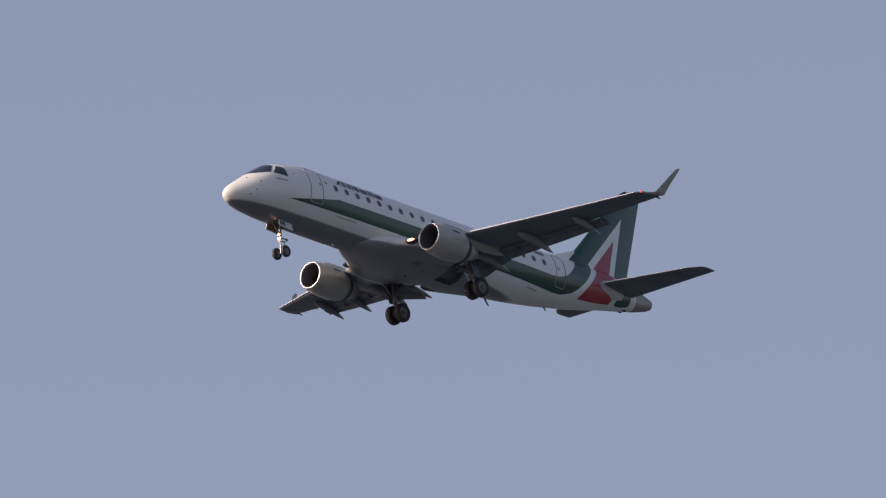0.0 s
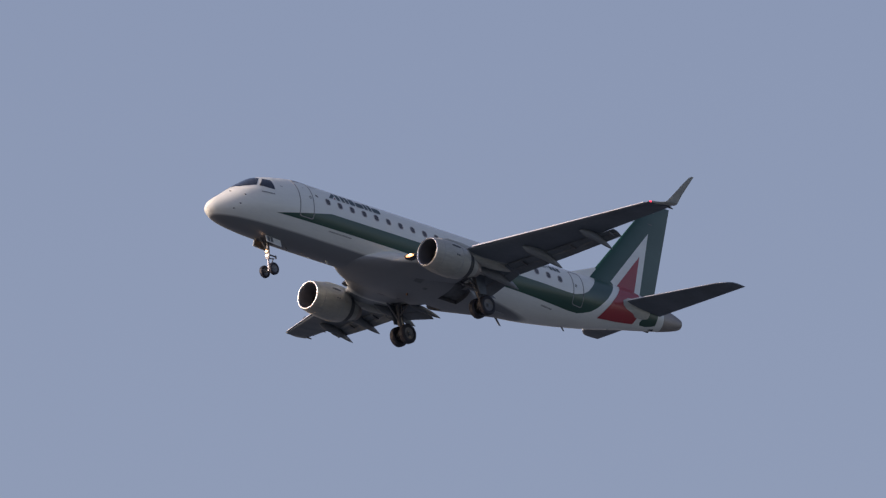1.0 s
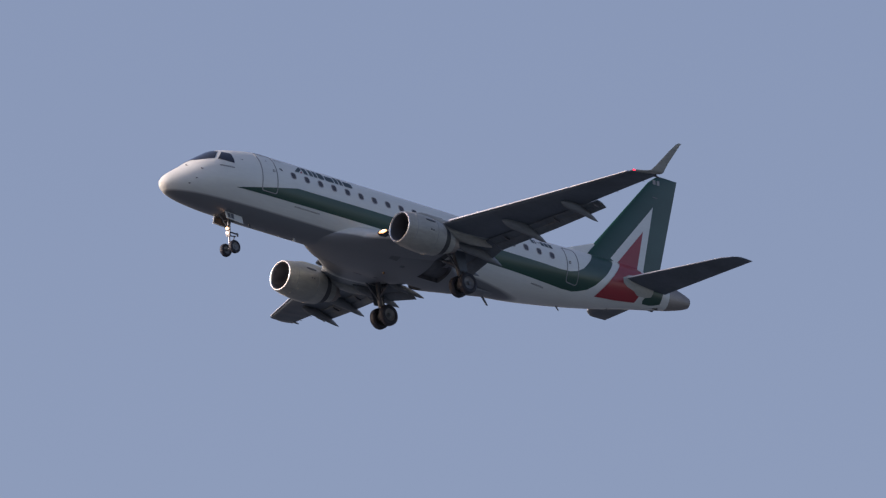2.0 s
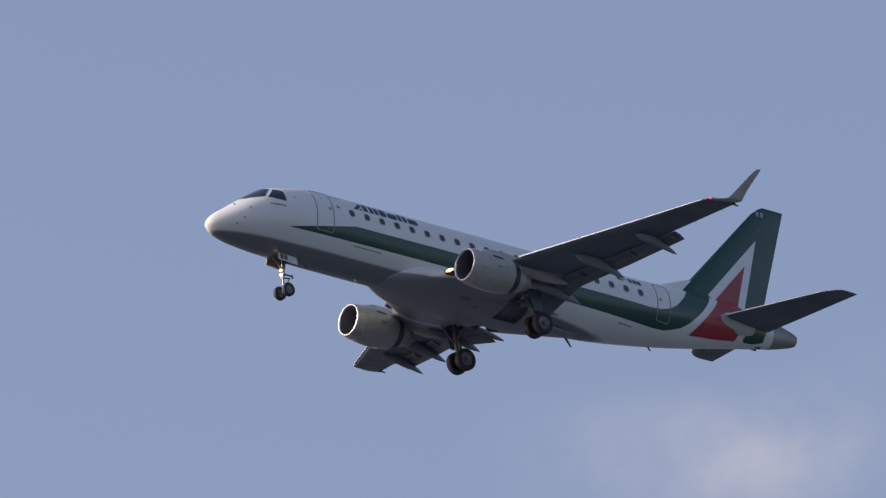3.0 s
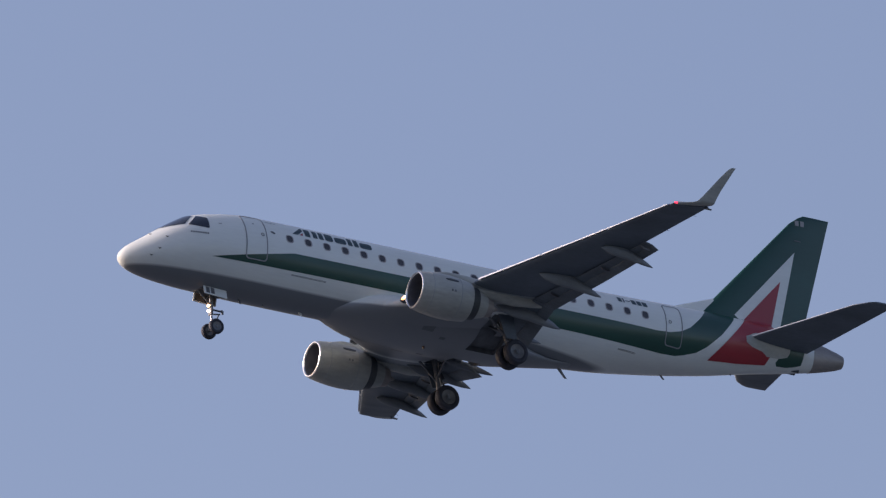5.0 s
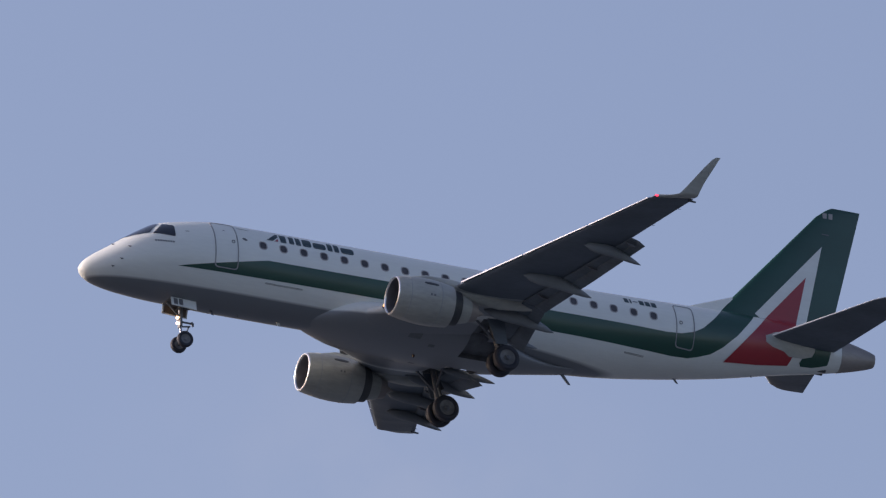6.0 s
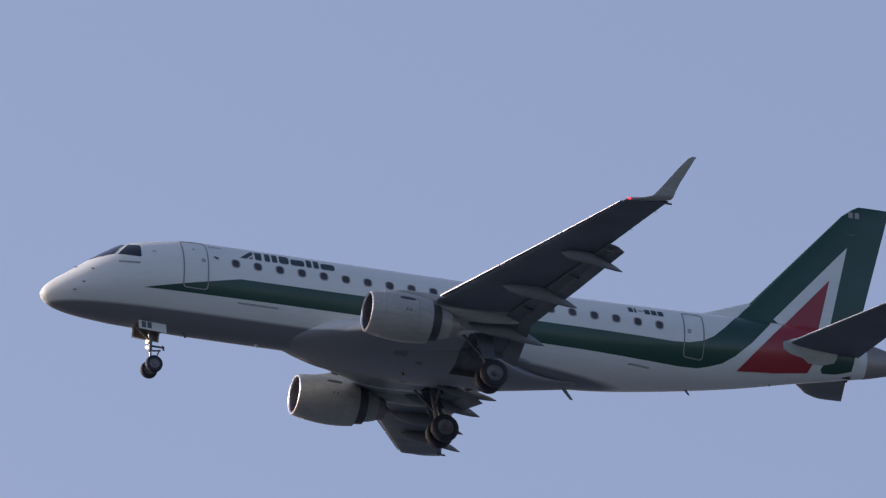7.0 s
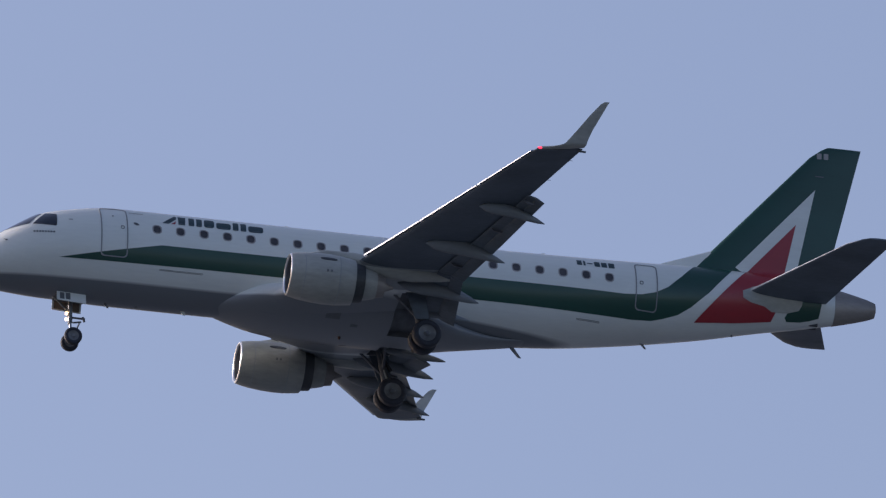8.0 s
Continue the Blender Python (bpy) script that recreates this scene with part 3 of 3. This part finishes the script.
def engine(plane, s):
    c = (0, s * 4.0, -1.60)
    tilt = Matrix.Translation((10.4, 0, -1.60)) @ Matrix.Rotation(radians(2.0), 4, "Y") @ Matrix.Translation((-10.4, 0, 1.60))
    shell = turned([(10.425, 0.702), (10.5, 0.722), (10.6, 0.745), (10.9, 0.79), (11.3, 0.825), (11.7, 0.835), (12.1, 0.81), (12.4, 0.77), (12.57, 0.74), (12.58, 0.69), (12.4, 0.69)], c, n=56)
    shell.transform(tilt)
    e = part("engine", shell, NACELLE, plane, "light grey turbofan engine nacelle", smooth=40)

    def piece(name, bm, mat, label=""):
        bm.transform(tilt)
        return part(name, bm, mat, e, label, smooth=45)
    piece("intake_lip", turned([(10.43, 0.704), (10.402, 0.688), (10.388, 0.670), (10.385, 0.655), (10.391, 0.642), (10.41, 0.627), (10.44, 0.614)], c, n=56), POLISHED, "polished metal intake lip")
    piece("intake_duct", turned([(10.44, 0.613), (10.5, 0.597), (10.6, 0.594), (10.9, 0.60), (11.35, 0.61), (11.36, 0.02)], c, n=40), DUCT, "grey intake duct lining")
    for x, r in ((10.86, 0.786), (12.02, 0.822)):
        piece("cowl_seam", turned([(x - 0.012, r - 0.006), (x - 0.010, r + 0.004), (x + 0.010, r + 0.004), (x + 0.012, r - 0.006)], c, n=56), BELLY)
    b = turned([(10.93, 0.004), (10.98, 0.06), (11.08, 0.13), (11.24, 0.185)], c, n=24)
    piece("spinner", b, FANBLADE, "grey fan spinner")
    b = bmesh.new()
    for k in range(28):
        a0 = k * math.tau / 28
        inner = [Vector((11.22 + dx, c[1] + 0.17 * math.cos(a0 + da), c[2] + 0.17 * math.sin(a0 + da))) for dx, da in ((0, 0.10), (0.1, -0.10))]
        tip = [Vector((11.20 + dx, c[1] + 0.585 * math.cos(a0 + da), c[2] + 0.585 * math.sin(a0 + da))) for dx, da in ((0, 0.16), (0.13, -0.02))]
        slab([inner[0], inner[1], tip[1], tip[0]], 0.008, b)
    piece("fan", b, FANBLADE, "ring of metal fan blades")
    piece("core_cowl", turned([(12.3, 0.56), (12.93, 0.54), (13.15, 0.49), (13.34, 0.43), (13.34, 0.40)], c, n=36), NACELLE, "light grey core cowl")
    piece("core_nozzle", turned([(13.2, 0.42), (13.3, 0.415), (13.62, 0.345), (13.62, 0.32), (13.3, 0.36)], c, n=36), TITANIUM, "bare metal core nozzle")
    piece("exhaust_cone", turned([(13.2, 0.24), (13.6, 0.19), (13.95, 0.03)], c, n=24, caps=True), TITANIUM)
    piece("fan_duct", turned([(12.42, 0.69), (12.90, 0.62), (12.91, 0.50)], c, n=36), DARKMETAL)
    # vent and latches
    a0 = radians(31)
    rings = []
    for w, up in ((0.0, -0.01), (0.0, 0.012), (1.0, 0.012)):
        ring = []
        for k in range(20):
            q = k * math.tau / 20
            x, a = 11.62 + 0.28 * (1 - w) * math.cos(q), a0 + 0.075 * (1 - w) * math.sin(q)
            ring.append(Vector((x, c[1] - (0.836 + up) * math.cos(a), c[2] + (0.836 + up) * math.sin(a))))
        rings.append(ring)
    piece("vent", loft(rings, caps=False), DARKMETAL, "small dark vent on the cowl")
    for dx in (0, 0.13):
        a = radians(8)
        piece("latch", slab([(11.55 + dx, c[1] - 0.838, c[2] - 0.06), (11.61 + dx, c[1] - 0.838, c[2] - 0.06), (11.61 + dx, c[1] - 0.838, c[2] + 0.01), (11.55 + dx, c[1] - 0.838, c[2] + 0.01)], 0.03), SEAM)
    # pylon
    rings = []
    for x, zt, zb, w in ((11.1, -0.76, -0.95, 0.03), (11.7, -0.62, -0.95, 0.14), (12.6, -0.62, -1.1, 0.21), (13.6, -0.72, -1.38, 0.24), (14.6, -0.86, -1.42, 0.22), (15.5, -1.0, -1.32, 0.13), (16.0, -1.12, -1.24, 0.02)):
        rings.append([Vector((x, c[1] + w * math.cos(a), (zt + zb) / 2 + (zt - zb) / 2 * math.sin(a))) for a in [i * math.tau / 16 for i in range(16)]])
    part("pylon", loft(rings), NACELLE, e, "grey engine pylon", smooth=50)


def tail(plane):
    rings = []
    n = 16
    us = [(1 - math.cos(math.pi * k / n)) / 2 for k in range(n + 1)]
    for z in (1.1, 1.8, 2.6, 3.6, 4.6, 5.6, 6.2, 6.5, 6.6, 6.63):
        a, b = fin_edges(z)
        cut = max(0, z - 6.2) ** 2 * 1.3
        a, share = a + cut, 1.0 if z < 6.55 else (0.8 if z < 6.62 else 0.35)
        rings.append([Vector((a + (b - a) * u, h * (b - a) * share, z)) for u, h in [(u, foil(u, 0.105)) for u in us] + [(u, -foil(u, 0.105)) for u in reversed(us[1:-1])]])
    fin = part("fin", loft(rings), GREEN, plane, "tall swept dark green tail fin", smooth=50)
    rings = []
    for k in range(9):
        x = 23.2 + k * 0.42
        top = 1.72 + max(0, (x - 23.5)) * 0.375
        w = 0.05 + 0.018 * k
        rings.append([Vector((x, 0, top)), Vector((x, w * 0.5, top - 0.1)), Vector((x, w, 1.3)), Vector((x, -w, 1.3)), Vector((x, -w * 0.5, top - 0.1))])
    part("dorsal_fin", loft(rings), WHITE, plane, "white dorsal fin ahead of the tail fin", smooth=40)
    for s in (-1, 1):
        secs = []
        for y in (0.3, 0.8, 2.0, 3.5, 4.45, 4.80, 4.95):
            u = (y - 0.8) / 4.06
            le = 26.60 + 2.76 * u + (0.22 * ((y - 4.4) / 0.46) ** 2 if y > 4.45 else 0)
            te = 29.42 + 1.18 * u
            secs.append(((le, s * y, 0.82 + 0.145 * (y - 0.7)), te - le, 1.0 if y < 4.9 else 0.5, 0))
        edge = [((x - 0.015, y, z), 0.07 * c, sh * 1.0, 0) for (x, y, z), c, sh, q in secs[1:-1]]
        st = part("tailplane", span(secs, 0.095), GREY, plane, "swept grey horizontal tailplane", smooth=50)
        part("leading_edge", span(edge, 0.33, 10), SLAT, st, "bare metal leading edge strip", smooth=50)
        secs = [((x, s * y, 0.87), ch, sh, 0) for x, y, ch, sh in ((26.36, 0.4, 3.0, 1.45), (26.34, 0.62, 2.95, 1.35), (26.36, 0.76, 2.8, 1.15), (26.48, 0.88, 2.55, 0.95), (26.72, 0.96, 2.2, 0.7))]
        part("tailplane_root", span(secs, 0.13, 12), NACELLE, st, "light grey root plate of the tailplane", smooth=50)


def wheel(parent, x, y, z, r, w, s):
    half = w / 2
    tyre = turned([(-half * 0.8, r * 0.60), (-half, r * 0.72), (-half * 0.95, r * 0.88), (-half * 0.6, r * 0.985), (0, r), (half * 0.6, r * 0.985), (half * 0.95, r * 0.88), (half, r * 0.72), (half * 0.8, r * 0.60), (-half * 0.8, r * 0.60)], (x, y, z), "Y", 36)
    part("tyre", tyre, RUBBER, parent, "black rubber tyre")
    rim = turned([(-half * 0.78, r * 0.61), (-half * 0.6, r * 0.5), (-half * 0.45, r * 0.22), (-half * 0.7, r * 0.16), (-half * 0.7, 0.003), (half * 0.7, 0.003), (half * 0.7, r * 0.16), (half * 0.45, r * 0.22), (half * 0.6, r * 0.5), (half * 0.78, r * 0.61)], (x, y, z), "Y", 28)
    part("rim", rim, RIM, parent, "light grey wheel rim")


def nose_gear(plane):
    b = rod((3.95, 0, -1.4), (3.97, 0, -2.45), 0.075)
    g = part("nose_gear", b, STEEL, plane, "grey nose landing gear leg, lowered")
    part("piston", rod((3.97, 0, -2.4), (4.02, 0, -3.07), 0.045), CHROME, g, "chrome strut piston")
    b = rod((4.03, -0.34, -3.04), (4.03, 0.34, -3.04), 0.045)
    part("axle", b, STEEL, g)
    b = rod((4.05, 0, -2.45), (4.34, 0, -2.40), 0.03)
    rod((4.30, 0, -2.40), (4.08, 0, -2.95), 0.025, b)
    part("torque_link", b, STEEL, g)
    b = rod((3.93, 0, -2.1), (3.35, 0, -1.55), 0.035)
    rod((3.93, 0.1, -2.2), (3.93, -0.1, -2.2), 0.06, b)
    part("drag_brace", b, STEEL, g)
    b = rod((3.9, 0, -2.27), (4.46, -0.04, -2.30), 0.035)
    rod((4.38, -0.04, -2.24), (4.44, -0.04, -2.40), 0.04, b)
    part("steering_arm", b, GEARDARK, g, "dark steering arm behind the leg")
    part("lamp_bracket", slab([(3.92, -0.14, -2.12), (3.92, 0.14, -2.12), (3.93, 0.11, -2.5), (3.93, -0.11, -2.5)], 0.04), STEEL, g)
    for z, r in ((-2.15, 0.062), (-2.36, 0.055)):
        part("taxi_light", turned([(-0.08, 0.002), (-0.07, r * 0.8), (-0.05, r), (0.05, r * 0.7)], (3.87, -0.02, z), n=16, caps=True), WARMLAMP if z > -2.2 else WHITELAMP, g, "lit yellow gear lamp" if z > -2.2 else "lit white gear lamp")
    for y in (-0.30, 0.30):
        wheel(g, 4.03, y, -3.04, 0.30, 0.19, 1)
    for s in (-1, 1):
        d = part("gear_door", slab([(3.42, s * 0.36, -1.50), (4.40, s * 0.36, -1.56), (4.40, s * 0.46, -1.93), (3.42, s * 0.46, -1.87)], 0.03, bevel=0.008), WHITE, g, "open white nose gear door")
        part("door_lining", slab([(3.48, s * 0.335, -1.55), (4.34, s * 0.335, -1.60), (4.34, s * 0.425, -1.90), (3.48, s * 0.425, -1.84)], 0.016), LINING, d, "brown-grey inner lining")
        for k in range(2):
            x = 3.52 + 0.2 * k
            part("door_mark_bar", slab([(x, s * 0.395, -1.58), (x + 0.15, s * 0.395, -1.59), (x + 0.15, s * 0.455, -1.83), (x, s * 0.455, -1.82)], 0.036), SEAM, d)
        part("door_link", rod((3.9, s * 0.36, -1.75), (3.95, s * 0.05, -1.65), 0.018), STEEL, g)
    za, zb = [min(v.z for v in ring_at(x)) for x in (3.4, 4.42)]
    b = slab([(3.4, -0.3, za + 0.01), (4.42, -0.3, zb + 0.01), (4.42, 0.3, zb + 0.01), (3.4, 0.3, za + 0.01)], 0.05)
    part("wheel_well", b, BAY, g, "dark nose wheel well")


def main_gear(plane, s):
    y = s * 2.65
    g = part("main_gear", rod((14.85, y - s * 0.1, -1.1), (15.15, y, -2.35), 0.115), GEARDARK, plane, "grey main landing gear leg, lowered")
    part("piston", rod((15.15, y, -2.3), (15.32, y, -2.77), 0.075), CHROME, g, "chrome strut piston")
    part("axle", rod((15.32, y - 0.46, -2.77), (15.32, y + 0.46, -2.77), 0.07), GEARDARK, g)
    for d in (-0.30, 0.30):
        wheel(g, 15.32, y + d, -2.77, 0.485, 0.33, s)
        part("brake", turned([(-0.09, 0.26), (0.09, 0.26)], (15.32, y + d * 0.45, -2.77), "Y", 20, caps=True), DARKMETAL, g)
    b = rod((15.05, y, -1.95), (14.9, y - s * 1.2, -1.25), 0.05)
    rod((15.1, y, -2.15), (14.2, y, -1.3), 0.045, b)
    part("side_brace", b, GEARDARK, g)
    b = rod((15.3, y, -2.1), (15.5, y, -2.4), 0.04)
    rod((15.5, y, -2.4), (15.32, y, -2.8), 0.04, b)
    part("hose_guide", rod((15.06, y - s * 0.13, -1.95), (15.2, y - s * 0.13, -2.35), 0.03), NACELLE, g, "light grey link on the leg")
    part("torque_link", b, GEARDARK, g)
    part("leg_door", slab([(14.55, y + s * 0.2, -1.15), (15.25, y + s * 0.2, -1.15), (15.4, y + s * 0.22, -2.2), (14.95, y + s * 0.22, -2.25)], 0.035, bevel=0.01), GREY, g, "grey leg fairing door")
    b = rod((14.95, y, -1.35), (15.35, y + s * 0.05, -1.9), 0.06)
    rod((14.9, y - s * 0.35, -1.4), (15.2, y - s * 0.12, -2.2), 0.035, b)
    rod((15.2, y + s * 0.1, -2.2), (15.32, y + s * 0.12, -2.7), 0.025, b)
    part("retract_jack", b, DARKMETAL, g)


def aerials(plane):
    for x, z, dx, dz, c in ((18.72, -1.70, 0.32, -0.36, 0.16), (23.15, -1.10, 0.16, -0.17, 0.1), (7.62, -1.60, 0.1, -0.18, 0.14), (5.05, -1.62, 0.12, -0.18, 0.1), (6.1, -1.62, 0.03, -0.07, 0.07), (26.2, -0.42, 0.05, -0.1, 0.06)):
        b = slab([(x, 0, z), (x + c, 0, z), (x + c * 0.7 + dx, 0, z + dz), (x + dx, 0, z + dz)], 0.03)
        part("blade_aerial", b, SEAM if x != 7.62 else WHITE, plane, "small swept blade aerial")
    for x in (10.9, 19.6):
        b = slab([(x, 0, 1.6), (x + 0.3, 0, 1.6), (x + 0.28, 0, 1.76), (x + 0.16, 0, 1.76)], 0.03)
        part("blade_aerial", b, WHITE, plane, "small white blade aerial")
    for side in (-1, 1):
        b = rod((28.72, side * 0.14, 0.13), (29.14, side * 0.14, 0.17), 0.03, r2=0.075)
        part("tail_outlet", b, DARKMETAL, plane, "small dark outlet under the tail")
    part("beacon", rod((13.0, 0, -1.95), (13.0, 0, -2.06), 0.06, r2=0.035), BEACON, plane, "red anti-collision beacon, unlit")


def airliner():
    plane = tagged(new("airliner"), "white twin-engined jet airliner with green and red livery, landing gear down", "airplane")
    fuselage(plane)
    fairing_patches(plane)
    livery(plane)
    windows(plane)
    doors(plane)
    writing(plane)
    cockpit(plane)
    for s in (-1, 1):
        wing(plane, s)
        engine(plane, s)
        main_gear(plane, s)
    tail(plane)
    nose_gear(plane)
    aerials(plane)
    return plane


SIDEWIN = [(2.41, 0.47), (3.14, 0.38), (3.18, 0.41), (3.22, 0.90), (3.18, 0.94), (2.87, 1.0)]
WINDSCREEN = [(1.53, 0.03), (1.62, 0.50), (1.95, 0.78), (2.32, 0.97), (2.76, 0.66), (2.52, 0.03)]
LLX, LLY, LLZ = 10.86, 2.18, -1.21
NAVGREEN = material("green_lamp_glass", (0.01, 0.12, 0.05), 0.15)
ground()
cloud(38.75, 15.79, ((4, -4, 46, 24, 0.66), (-34, -5, 44, 22, 0.34), (-22, -26, 62, 28, 0.30), (32, 12, 30, 18, 0.16)), "thin hazy white cloud patch in the blue sky")
cloud(24.1, 17.1, ((0, 0, 100, 48, 0.13), (-30, -30, 70, 40, 0.08)), "very faint veil of haze in the blue sky")
airplane = airliner()


def motions():
    rows = []
    for k in range(17):
        t = k / 2
        rows.append((t, pose(*[a + v * t for a, v in zip(START, RATE)], *TURN)))
    walk(airplane, rows)


motions()
